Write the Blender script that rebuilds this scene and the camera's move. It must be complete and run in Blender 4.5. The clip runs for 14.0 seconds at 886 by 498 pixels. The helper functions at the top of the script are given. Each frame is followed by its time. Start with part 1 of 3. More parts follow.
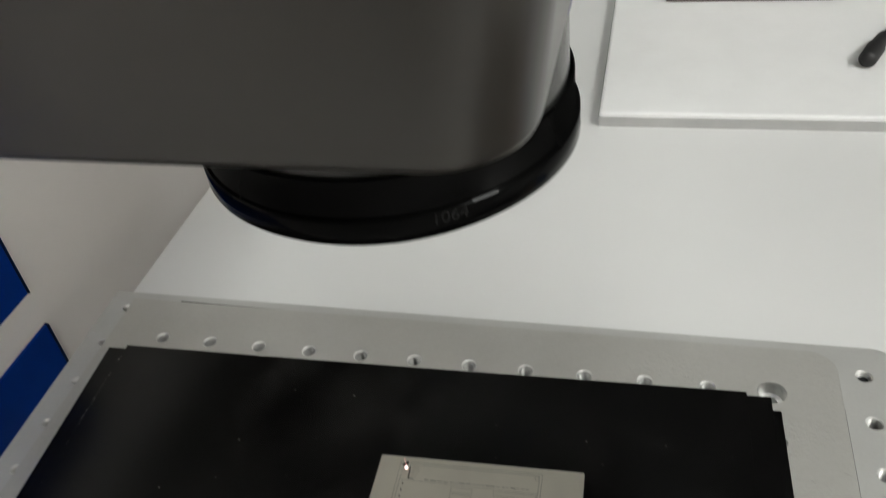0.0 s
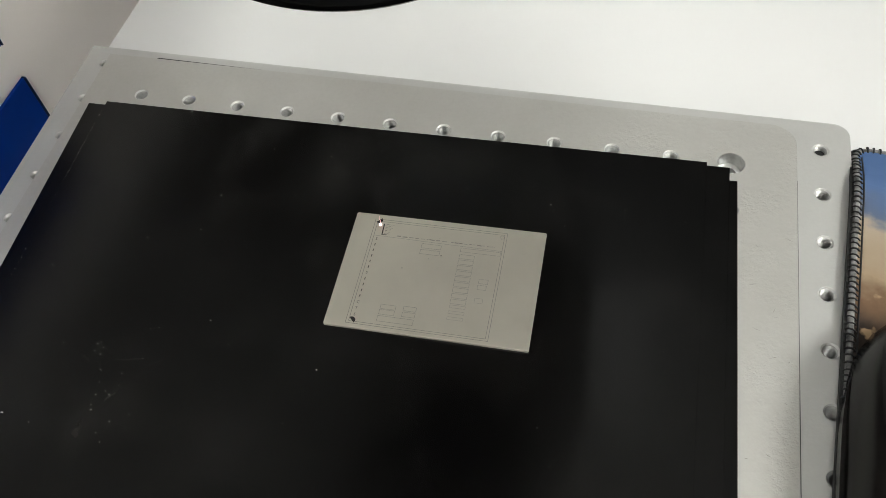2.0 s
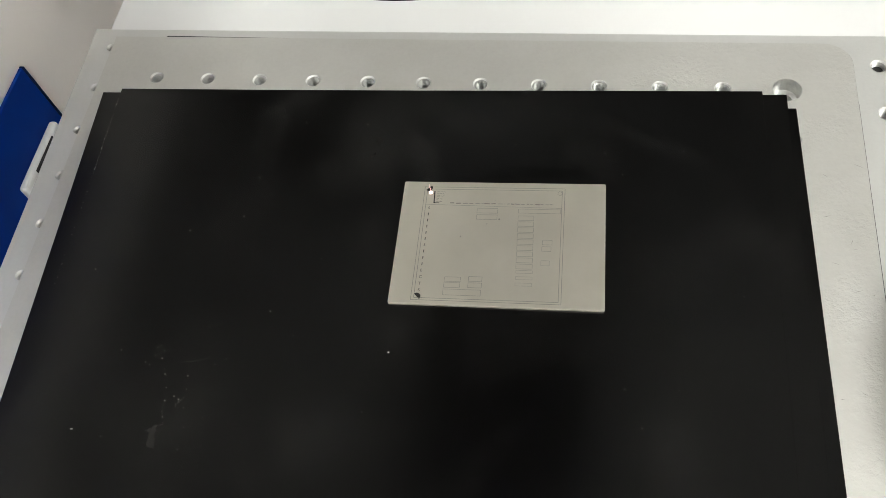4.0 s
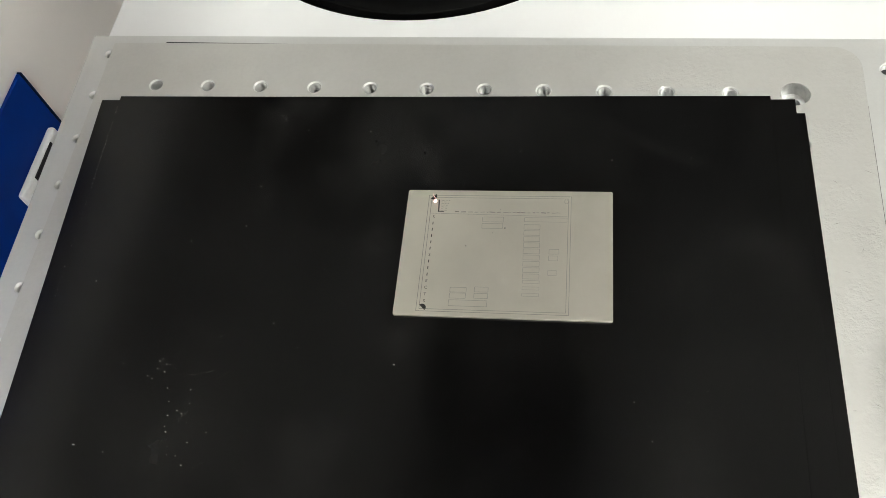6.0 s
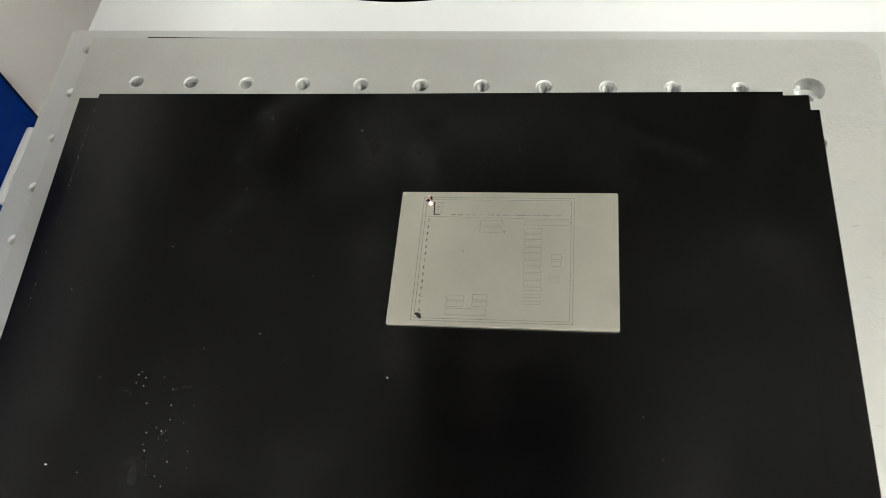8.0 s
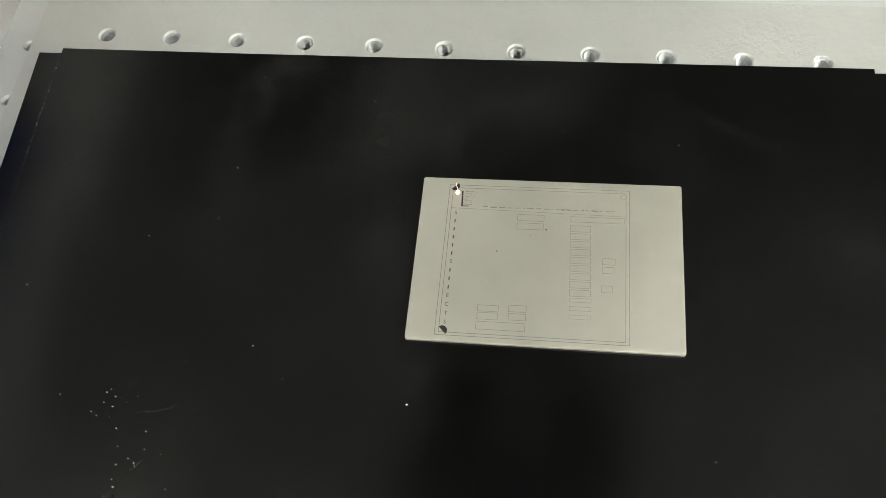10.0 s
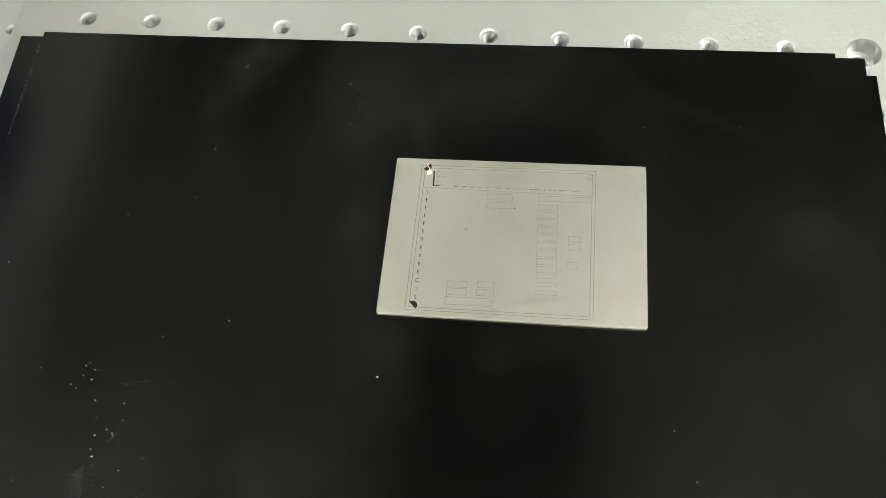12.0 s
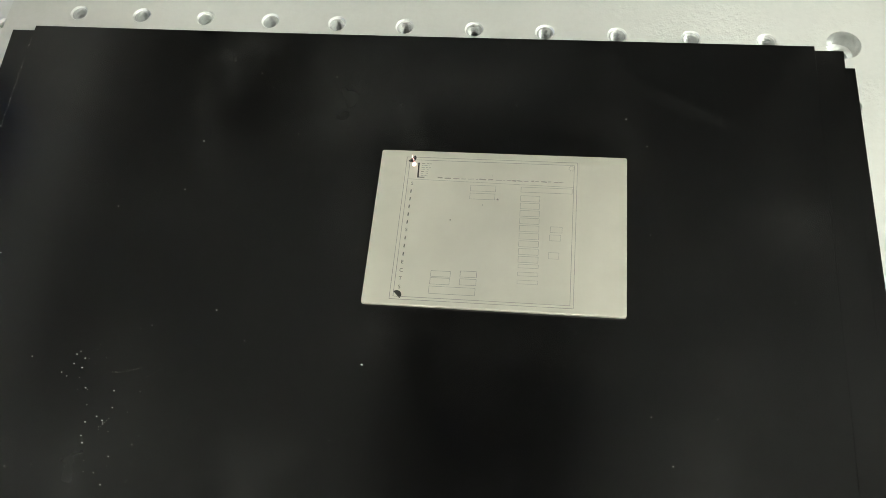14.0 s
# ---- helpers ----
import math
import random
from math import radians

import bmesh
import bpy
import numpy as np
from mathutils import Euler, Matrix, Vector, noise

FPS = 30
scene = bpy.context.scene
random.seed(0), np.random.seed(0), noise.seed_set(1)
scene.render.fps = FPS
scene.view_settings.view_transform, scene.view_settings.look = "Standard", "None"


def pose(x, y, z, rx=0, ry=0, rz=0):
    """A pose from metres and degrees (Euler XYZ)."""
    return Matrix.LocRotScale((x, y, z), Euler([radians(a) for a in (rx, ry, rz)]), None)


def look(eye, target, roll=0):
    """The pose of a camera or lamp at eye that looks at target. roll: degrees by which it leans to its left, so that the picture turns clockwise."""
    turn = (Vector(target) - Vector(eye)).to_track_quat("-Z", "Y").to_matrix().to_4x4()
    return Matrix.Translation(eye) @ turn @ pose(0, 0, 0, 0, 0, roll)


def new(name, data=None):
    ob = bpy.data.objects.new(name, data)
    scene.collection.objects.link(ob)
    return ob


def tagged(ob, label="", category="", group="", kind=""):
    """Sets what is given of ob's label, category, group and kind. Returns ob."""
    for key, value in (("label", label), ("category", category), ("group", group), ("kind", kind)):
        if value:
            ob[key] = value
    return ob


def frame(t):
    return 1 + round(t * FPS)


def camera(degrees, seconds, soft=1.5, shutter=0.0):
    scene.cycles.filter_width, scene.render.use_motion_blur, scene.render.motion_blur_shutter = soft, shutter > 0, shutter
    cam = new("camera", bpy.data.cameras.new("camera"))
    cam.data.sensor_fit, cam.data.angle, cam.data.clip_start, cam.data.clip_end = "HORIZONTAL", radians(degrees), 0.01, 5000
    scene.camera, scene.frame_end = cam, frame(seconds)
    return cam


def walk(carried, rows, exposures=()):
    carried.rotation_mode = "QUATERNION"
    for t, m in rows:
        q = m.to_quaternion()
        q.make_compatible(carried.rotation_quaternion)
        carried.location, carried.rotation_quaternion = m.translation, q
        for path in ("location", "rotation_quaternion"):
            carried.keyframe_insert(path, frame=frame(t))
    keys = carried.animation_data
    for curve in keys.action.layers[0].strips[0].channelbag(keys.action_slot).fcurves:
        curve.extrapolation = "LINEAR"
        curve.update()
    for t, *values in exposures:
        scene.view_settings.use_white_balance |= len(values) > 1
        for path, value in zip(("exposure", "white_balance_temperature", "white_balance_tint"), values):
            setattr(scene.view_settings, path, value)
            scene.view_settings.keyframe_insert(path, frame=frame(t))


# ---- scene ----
cam = camera(55.2, 14.0, soft=0.85, shutter=0.25)
PATH = [
    (0, (0.2222, -0.2473, 0.2719), (-0.0100, 0.4991, -0.3517), -7.67),
    (0.2, (0.2270, -0.2496, 0.2646), (0.0041, 0.4699, -0.3932), -7.18),
    (0.4, (0.2307, -0.2570, 0.2661), (0.0090, 0.4413, -0.4145), -6.76),
    (0.5, (0.2291, -0.2602, 0.2651), (0.0138, 0.4320, -0.4237), -6.27),
    (0.6, (0.2305, -0.2630, 0.2626), (0.0160, 0.4036, -0.4512), -6.68),
    (0.8, (0.2286, -0.2630, 0.2539), (0.0236, 0.3706, -0.4922), -6.48),
    (1, (0.2264, -0.2596, 0.2527), (0.0284, 0.3381, -0.5242), -6.77),
    (1.5, (0.2225, -0.2537, 0.2534), (0.0296, 0.3100, -0.5497), -7.17),
    (2, (0.2287, -0.2527, 0.2796), (0.0414, 0.2966, -0.5348), -7.35),
    (2.5, (0.2269, -0.2527, 0.2827), (0.0459, 0.2731, -0.5485), -9.17),
    (3, (0.2125, -0.2450, 0.2891), (0.0382, 0.2646, -0.5535), -11.34),
    (3.5, (0.2031, -0.2410, 0.2800), (0.0312, 0.2457, -0.5765), -13.48),
    (6, (0.1970, -0.2322, 0.2786), (0.0268, 0.2448, -0.5837), -14.40),
    (6.5, (0.1982, -0.2330, 0.2805), (0.0316, 0.2455, -0.5817), -14.05),
    (7, (0.2007, -0.2319, 0.2837), (0.0327, 0.2433, -0.5800), -14.33),
    (7.5, (0.2015, -0.2320, 0.2822), (0.0362, 0.2476, -0.5796), -13.96),
    (8, (0.1931, -0.2222, 0.2645), (0.0303, 0.2554, -0.5989), -13.89),
    (8.2, (0.1864, -0.2093, 0.2535), (0.0296, 0.2585, -0.6163), -13.52),
    (10.5, (0.1698, -0.1876, 0.2300), (0.0339, 0.2427, -0.6624), -11.40),
    (11, (0.1724, -0.1856, 0.2303), (0.0405, 0.2404, -0.6648), -11.16),
    (11.5, (0.1739, -0.1932, 0.2327), (0.0450, 0.2337, -0.6623), -10.72),
    (12, (0.1778, -0.1956, 0.2343), (0.0495, 0.2315, -0.6607), -10.71),
    (12.5, (0.1794, -0.1958, 0.2357), (0.0537, 0.2288, -0.6609), -10.52),
    (13, (0.1803, -0.1972, 0.2355), (0.0525, 0.2274, -0.6608), -10.77),
    (13.5, (0.1811, -0.1969, 0.2361), (0.0536, 0.2243, -0.6619), -10.88),
    (14, (0.1835, -0.1974, 0.2378), (0.0554, 0.2212, -0.6613), -11.04),
]
EXPOSURES = [(0, -0.85, 6500, 10), (0.5, -0.85, 6500, 10), (1, -0.68, 6500, 10), (1.5, -0.45, 6500, 10), (2.5, -0.25, 6550, 10), (3.5, -0.1, 6550, 10), (7.5, -0.03, 6550, 8), (8.2, -0.06, 6600, 7), (10.5, 0.3, 6500, 4), (14, 0.42, 6550, 1)]
walk(cam, [(t, look(eye, target, roll)) for t, eye, target, roll in PATH], EXPOSURES)

# ---- world and light ----
world = bpy.data.worlds.new("world")
scene.world = world
world.use_nodes = True
world.node_tree.nodes["Background"].inputs[0].default_value = (0.8, 0.85, 0.9, 1)
world.node_tree.nodes["Background"].inputs[1].default_value = 0.05
PANEL_POWER = 20.5
LIGHT_TINT = (0.98, 1.0, 0.965)


# ---- materials ----
def base_material(name, colour, rough=0.5, metal=0.0, spec=0.5):
    m = bpy.data.materials.new(name)
    m.use_nodes = True
    b = m.node_tree.nodes["Principled BSDF"]
    b.inputs["Base Color"].default_value = (*colour, 1)
    b.inputs["Roughness"].default_value = rough
    b.inputs["Metallic"].default_value = metal
    b.inputs["Specular IOR Level"].default_value = spec
    return m, m.node_tree.nodes, m.node_tree.links, b


def noise_node(n, l, scale, detail=4, stretch=None, rough=0.55):
    tc = n.new("ShaderNodeTexCoord")
    mp = n.new("ShaderNodeMapping")
    l.new(tc.outputs["Object"], mp.inputs[0])
    if stretch:
        mp.inputs["Scale"].default_value = stretch
    t = n.new("ShaderNodeTexNoise")
    t.inputs["Scale"].default_value = scale
    t.inputs["Detail"].default_value = detail
    t.inputs["Roughness"].default_value = rough
    l.new(mp.outputs[0], t.inputs["Vector"])
    return t.outputs["Fac"]


def ramp(n, l, fac, stops):
    r = n.new("ShaderNodeValToRGB")
    e = r.color_ramp.elements
    while len(e) < len(stops):
        e.new(0.5)
    for el, (p, c) in zip(e, stops):
        el.position = p
        el.color = (*c, 1) if len(c) == 3 else c
    l.new(fac, r.inputs[0])
    return r.outputs[0]


def remap(n, l, fac, a, b, lo=0.3, hi=0.7):
    r = n.new("ShaderNodeMapRange")
    l.new(fac, r.inputs[0])
    for i, v in zip((1, 2, 3, 4), (lo, hi, a, b)):
        r.inputs[i].default_value = v
    return r.outputs[0]


def bump(n, l, b, fac, strength, dist):
    k = n.new("ShaderNodeBump")
    k.inputs["Strength"].default_value = strength
    k.inputs["Distance"].default_value = dist
    l.new(fac, k.inputs["Height"])
    l.new(k.outputs[0], b.inputs["Normal"])


def varied(name, c1, c2, scale, rough=(0.4, 0.6), metal=0.0, fine=900, fine_bump=0.15, dist=0.0002, stretch=None, spec=0.5):
    m, n, l, b = base_material(name, c1, rough[0], metal, spec)
    big = noise_node(n, l, scale, 5, stretch)
    l.new(ramp(n, l, big, [(0.3, c1), (0.7, c2)]), b.inputs["Base Color"])
    small = noise_node(n, l, fine, 3, stretch)
    l.new(remap(n, l, small, rough[0], rough[1]), b.inputs["Roughness"])
    bump(n, l, b, small, fine_bump, dist)
    return m


def plate_metal(name, c1, c2, mottle, metal=0.6):
    """Aluminium with soft clouding; patches of fine crawling relief, most worn at the operator's right."""
    m, n, l, b = base_material(name, c1, 0.5, metal)
    big = noise_node(n, l, 20, 5)
    l.new(ramp(n, l, big, [(0.3, c1), (0.7, c2)]), b.inputs["Base Color"])
    crawl = noise_node(n, l, 620, 4, None, 0.6)
    patch = remap(n, l, noise_node(n, l, 38, 4), 0.15, 1.0, 0.42, 0.62)
    tc = n.new("ShaderNodeTexCoord")
    sep = n.new("ShaderNodeSeparateXYZ")
    l.new(tc.outputs["Object"], sep.inputs[0])
    worn = n.new("ShaderNodeMath")
    worn.operation = "MULTIPLY"
    l.new(patch, worn.inputs[0])
    l.new(remap(n, l, sep.outputs[0], 0.22, 1.0, 0.10, 0.29), worn.inputs[1])
    mul = n.new("ShaderNodeMath")
    mul.operation = "MULTIPLY"
    l.new(crawl, mul.inputs[0])
    l.new(worn.outputs[0], mul.inputs[1])
    l.new(remap(n, l, crawl, 0.42, 0.58), b.inputs["Roughness"])
    bump(n, l, b, mul.outputs[0], mottle, 0.0004)
    return m


ALUMINIUM = plate_metal("bead_blasted_aluminium", (0.50, 0.50, 0.48), (0.55, 0.55, 0.53), 0.2, 0.45)
SHEET_METAL = plate_metal("brushed_aluminium_sheet", (0.475, 0.468, 0.435), (0.525, 0.518, 0.49), 0.9)
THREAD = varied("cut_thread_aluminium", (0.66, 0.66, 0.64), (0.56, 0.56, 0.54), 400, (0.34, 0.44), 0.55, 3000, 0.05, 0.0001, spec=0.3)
# same cut aluminium in a darker colour, for the shade inside the holes
SHADED_THREAD = varied("shaded_cut_thread", (0.42, 0.42, 0.40), (0.33, 0.33, 0.32), 400, (0.30, 0.42), 0.6, 3000, 0.05, 0.0001, spec=0.3)
WHITE_TOP = varied("white_laminate", (0.67, 0.67, 0.66), (0.70, 0.70, 0.69), 5, (0.35, 0.5), 0, 1200, 0.05, 0.0001)
WALL_PAINT = varied("white_wall_paint", (0.84, 0.805, 0.775), (0.87, 0.84, 0.81), 6, (0.6, 0.75), 0, 500, 0.2, 0.0004)
WALL_DARK = varied("dark_grey_wall_paint", (0.030, 0.029, 0.028), (0.040, 0.039, 0.037), 6, (0.6, 0.75), 0, 500, 0.2, 0.0004)
CEIL_PAINT = varied("ceiling_paint", (0.78, 0.78, 0.77), (0.82, 0.82, 0.81), 3, (0.8, 0.9), 0, 300, 0.2, 0.0005)
FLOOR_MAT = varied("grey_vinyl_floor", (0.30, 0.30, 0.30), (0.37, 0.36, 0.35), 7, (0.4, 0.55), 0, 300, 0.1, 0.0003)
HOUSING = varied("grey_powder_coat", (0.022, 0.0197, 0.017), (0.027, 0.0243, 0.0212), 9, (0.29, 0.31), 0.1, 1800, 0.008, 0.0001)
LENS_BLACK = varied("black_anodised_lens_ring", (0.002, 0.002, 0.002), (0.003, 0.003, 0.003), 40, (0.10, 0.12), 0, 300, 0.0, 0.0001, spec=0.035)
BARREL = varied("dark_satin_barrel", (0.022, 0.0225, 0.0215), (0.028, 0.0285, 0.0275), 40, (0.20, 0.24), 0.0, 1500, 0.0, 0.0001)
BAND_BLUE = varied("violet_blue_band", (0.030, 0.036, 0.19), (0.038, 0.045, 0.22), 30, (0.35, 0.45), 0, 1500, 0.04, 0.0001)
LENS_GLASS = varied("coated_lens_glass", (0.002, 0.003, 0.012), (0.003, 0.004, 0.018), 20, (0.04, 0.06), 0, 300, 0.0, 0.0001, spec=0.5)
# rubber parts, and the flat dark pieces that stand for shade on the plate
RUBBER_AND_SHADE = varied("black_rubber_and_shade", (0.012, 0.012, 0.012), (0.022, 0.022, 0.022), 60, (0.6, 0.75), 0, 2500, 0.2, 0.0001)
BINDING = varied("grey_woven_binding", (0.03, 0.03, 0.03), (0.30, 0.30, 0.29), 300, (0.6, 0.8), 0, 3000, 0.4, 0.0002)
THREAD_GREY = varied("black_thread", (0.008, 0.008, 0.008), (0.02, 0.02, 0.02), 300, (0.6, 0.8), 0, 4000, 0.3, 0.0001)
BLUE = varied("blue_gloss_vinyl", (0.0003, 0.026, 0.20), (0.0005, 0.032, 0.24), 14, (0.35, 0.45), 0, 900, 0.04, 0.0001, spec=0.08)
EDGE_BLUE = varied("dark_blue_edge", (0.0005, 0.006, 0.035), (0.0008, 0.009, 0.05), 14, (0.35, 0.45), 0, 900, 0.04, 0.0001, spec=0.2)
CREAM = varied("cream_print", (0.55, 0.47, 0.33), (0.62, 0.55, 0.42), 60, (0.4, 0.5), 0, 900, 0.04, 0.0001)
PLASTIC_WHITE = varied("white_plastic", (0.82, 0.82, 0.81), (0.86, 0.86, 0.85), 30, (0.3, 0.4), 0, 1500, 0.04, 0.0001)
PLASTIC_BLACK = varied("black_plastic", (0.008, 0.008, 0.009), (0.014, 0.014, 0.014), 60, (0.45, 0.6), 0, 1500, 0.08, 0.0001)
MOUSE_BLACK = varied("black_satin_plastic", (0.006, 0.005, 0.0045), (0.008, 0.0065, 0.006), 30, (0.20, 0.24), 0, 1500, 0.0, 0.0001, spec=0.25)
PAINT_GREY = varied("light_grey_painted_metal", (0.52, 0.53, 0.52), (0.58, 0.58, 0.57), 14, (0.35, 0.5), 0, 1500, 0.08, 0.0001)
CASE_GREY = varied("grey_brown_plastic", (0.15, 0.135, 0.125), (0.19, 0.17, 0.16), 40, (0.5, 0.6), 0, 1500, 0.06, 0.0001)
EDGE_SHADE = varied("grey_edge_shade", (0.42, 0.42, 0.41), (0.48, 0.48, 0.47), 40, (0.5, 0.6), 0, 1500, 0.04, 0.0001)
STEEL = varied("zinc_steel", (0.45, 0.45, 0.44), (0.55, 0.55, 0.54), 90, (0.25, 0.35), 1.0, 1800, 0.05, 0.0001)
MARK_DARK = base_material("burnt_engraving", (0.012, 0.011, 0.010), 0.8, 0.0, 0.1)[0]
MARK_FAINT = varied("light_engraving", (0.13, 0.12, 0.10), (0.27, 0.255, 0.215), 160, (0.5, 0.65), 0.0, 900, 0.0, 0.00005, spec=0.1)
MARK_GHOST = varied("ghost_engraving", (0.22, 0.205, 0.17), (0.36, 0.34, 0.29), 160, (0.45, 0.55), 0.0, 900, 0.0, 0.00005, spec=0.1)
PALE_PRINT = base_material("pale_grey_print", (0.011, 0.011, 0.011), 0.5, 0.0, 0.15)[0]
SCRATCH = base_material("scratch_dirt", (0.22, 0.21, 0.19), 0.6)[0]
BORE = varied("rough_bored_aluminium", (0.5, 0.5, 0.49), (0.72, 0.72, 0.70), 260, (0.28, 0.42), 0.85, 420, 0.8, 0.0004)
DUST = base_material("white_dust", (0.5, 0.49, 0.46), 0.8)[0]


def black_sheet_material():
    m, n, l, b = base_material("black_anodised_sheet", (0.008, 0.008, 0.008), 0.3, 0.0, 0.24)
    cloud = noise_node(n, l, 16, 5, None, 0.6)
    fine = noise_node(n, l, 1400, 2)
    film = noise_node(n, l, 21, 6, (1.0, 0.75, 1.0), 0.62)
    colour = ramp(n, l, film, [(0.48, (0.0012, 0.0011, 0.0011)), (0.60, (0.0028, 0.0026, 0.0025)), (0.74, (0.010, 0.0095, 0.009))])
    # smudges and reflected haze painted as pale patches: place, turn, half length, half width, strength
    for x, y, turn, a, b2, amount in ((0.108, -0.030, 70, 0.044, 0.030, 0.016), (0.222, -0.030, -22, 0.036, 0.006, 0.006), (0.060, -0.150, 30, 0.050, 0.030, 0.004),
                                      (0.010, -0.060, 80, 0.050, 0.024, 0.004), (0.240, -0.130, 60, 0.060, 0.040, 0.003)):
        tc = n.new("ShaderNodeTexCoord")
        mp = n.new("ShaderNodeMapping")
        mp.vector_type = "TEXTURE"
        mp.inputs["Location"].default_value = (x, y, 0)
        mp.inputs["Rotation"].default_value = (0, 0, radians(turn))
        mp.inputs["Scale"].default_value = (a, b2, 1)
        l.new(tc.outputs["Object"], mp.inputs[0])
        g = n.new("ShaderNodeTexGradient")
        g.gradient_type = "QUADRATIC_SPHERE"
        l.new(mp.outputs[0], g.inputs[0])
        wisps = remap(n, l, noise_node(n, l, 34, 2, None, 0.5), 0.35, 1.0, 0.30, 0.70)
        mul = n.new("ShaderNodeMath")
        mul.operation = "MULTIPLY"
        l.new(g.outputs["Fac"], mul.inputs[0])
        l.new(wisps, mul.inputs[1])
        mix = n.new("ShaderNodeMix")
        mix.data_type = "RGBA"
        mix.blend_type = "ADD"
        l.new(mul.outputs[0], mix.inputs["Factor"])
        l.new(colour, mix.inputs[6])
        mix.inputs[7].default_value = (amount, amount * 0.97, amount * 0.9, 1)
        colour = mix.outputs[2]
    l.new(colour, b.inputs["Base Color"])
    l.new(remap(n, l, cloud, 0.19, 0.24), b.inputs["Roughness"])
    bump(n, l, b, fine, 0.05, 0.0001)
    return m


def card_material():
    m, n, l, b = base_material("brushed_silver_card", (0.66, 0.63, 0.55), 0.36, 0.85)
    streak = noise_node(n, l, 60, 4, (1, 14, 1))
    cloud = noise_node(n, l, 45, 4)
    l.new(ramp(n, l, cloud, [(0.3, (0.67, 0.64, 0.55)), (0.7, (0.75, 0.715, 0.62))]), b.inputs["Base Color"])
    l.new(remap(n, l, streak, 0.345, 0.39), b.inputs["Roughness"])
    bump(n, l, b, streak, 0.002, 0.0001)
    return m


def pad_print_material():
    """Printed cloth: blue sky, sand and a dark rocky foreground."""
    m, n, l, b = base_material("printed_cloth", (0.2, 0.3, 0.5), 0.75, 0.0, 0.15)
    tc = n.new("ShaderNodeTexCoord")
    sep = n.new("ShaderNodeSeparateXYZ")
    l.new(tc.outputs["Object"], sep.inputs[0])
    wob = noise_node(n, l, 28, 5)
    add = n.new("ShaderNodeMath")
    add.operation = "MULTIPLY_ADD"
    l.new(wob, add.inputs[0])
    add.inputs[1].default_value = 0.055
    l.new(sep.outputs[1], add.inputs[2])
    sky = ramp(n, l, remap(n, l, add.outputs[0], 0, 1, -0.17, 0.03),
               [(0.0, (0.02, 0.016, 0.014)), (0.52, (0.03, 0.022, 0.018)), (0.60, (0.14, 0.085, 0.05)), (0.645, (0.28, 0.21, 0.14)),
                (0.77, (0.33, 0.27, 0.20)), (0.80, (0.085, 0.115, 0.18)), (0.88, (0.075, 0.13, 0.26)), (1.0, (0.055, 0.11, 0.24))])
    spots = ramp(n, l, noise_node(n, l, 95, 3), [(0.60, (0, 0, 0)), (0.66, (1, 1, 1))])
    low = remap(n, l, sep.outputs[1], 1, 0, -0.085, -0.06)
    mul = n.new("ShaderNodeMath")
    mul.operation = "MULTIPLY"
    l.new(spots, mul.inputs[0])
    l.new(low, mul.inputs[1])
    mix = n.new("ShaderNodeMix")
    mix.data_type = "RGBA"
    l.new(mul.outputs[0], mix.inputs["Factor"])
    l.new(sky, mix.inputs[6])
    mix.inputs[7].default_value = (0.36, 0.25, 0.15, 1)
    l.new(mix.outputs[2], b.inputs["Base Color"])
    bump(n, l, b, noise_node(n, l, 2500, 2), 0.2, 0.0001)
    return m


def glow_material(name, colour, strength):
    m, n, l, b = base_material(name, (0.8, 0.8, 0.8), 0.5)
    b.inputs["Emission Color"].default_value = (*colour, 1)
    b.inputs["Emission Strength"].default_value = strength
    return m


BLACK_SHEET = black_sheet_material()
CARD = card_material()
PAD_PRINT = pad_print_material()
PANEL_SOFT = glow_material("ceiling_panel_light", LIGHT_TINT, PANEL_POWER * 0.65)
PANEL_DIM = glow_material("ceiling_panel_light_dim", LIGHT_TINT, PANEL_POWER * 0.75)
PANEL_SMALL = glow_material("small_ceiling_panel_light", LIGHT_TINT, PANEL_POWER * 1.0)
PANEL_BRIGHT = glow_material("ceiling_panel_light_bright", LIGHT_TINT, PANEL_POWER * 3.6)
SPARK_GLOW = glow_material("laser_spark", (1.0, 0.62, 0.60), 7.0)
PLUME_GLOW = glow_material("laser_plume", (1.0, 0.30, 0.28), 1.6)


# ---- mesh helpers ----
def mesh_of(name, bm, mat, smooth=False):
    me = bpy.data.meshes.new(name)
    bm.normal_update()
    bm.to_mesh(me)
    bm.free()
    me.materials.append(mat)
    if smooth:
        me.polygons.foreach_set("use_smooth", [True] * len(me.polygons))
    return me


def part(name, bm, mat, parent=None, label="", smooth=False, at=None):
    ob = new(name, mesh_of(name, bm, mat, smooth))
    if parent:
        ob.parent = parent
    if at is not None:
        ob.matrix_basis = at
    if label:
        ob["label"] = label
    return ob


def thing(name, label, category, at=None, group="", kind=""):
    ob = new(name)
    ob.empty_display_size = 0.02
    if at is not None:
        ob.matrix_basis = at
    return tagged(ob, label, category, group, kind)


def box(x0, x1, y0, y1, z0, z1, bevel=0.0, segs=2, bm=None):
    bm = bm or bmesh.new()
    r = bmesh.ops.create_cube(bm, size=1)
    for v in r["verts"]:
        v.co = Vector(((x0 + x1) / 2 + v.co.x * (x1 - x0), (y0 + y1) / 2 + v.co.y * (y1 - y0), (z0 + z1) / 2 + v.co.z * (z1 - z0)))
    if bevel:
        es = list({e for v in r["verts"] for e in v.link_edges})
        bmesh.ops.bevel(bm, geom=es, offset=bevel, segments=segs, profile=0.5, affect="EDGES")
    return bm


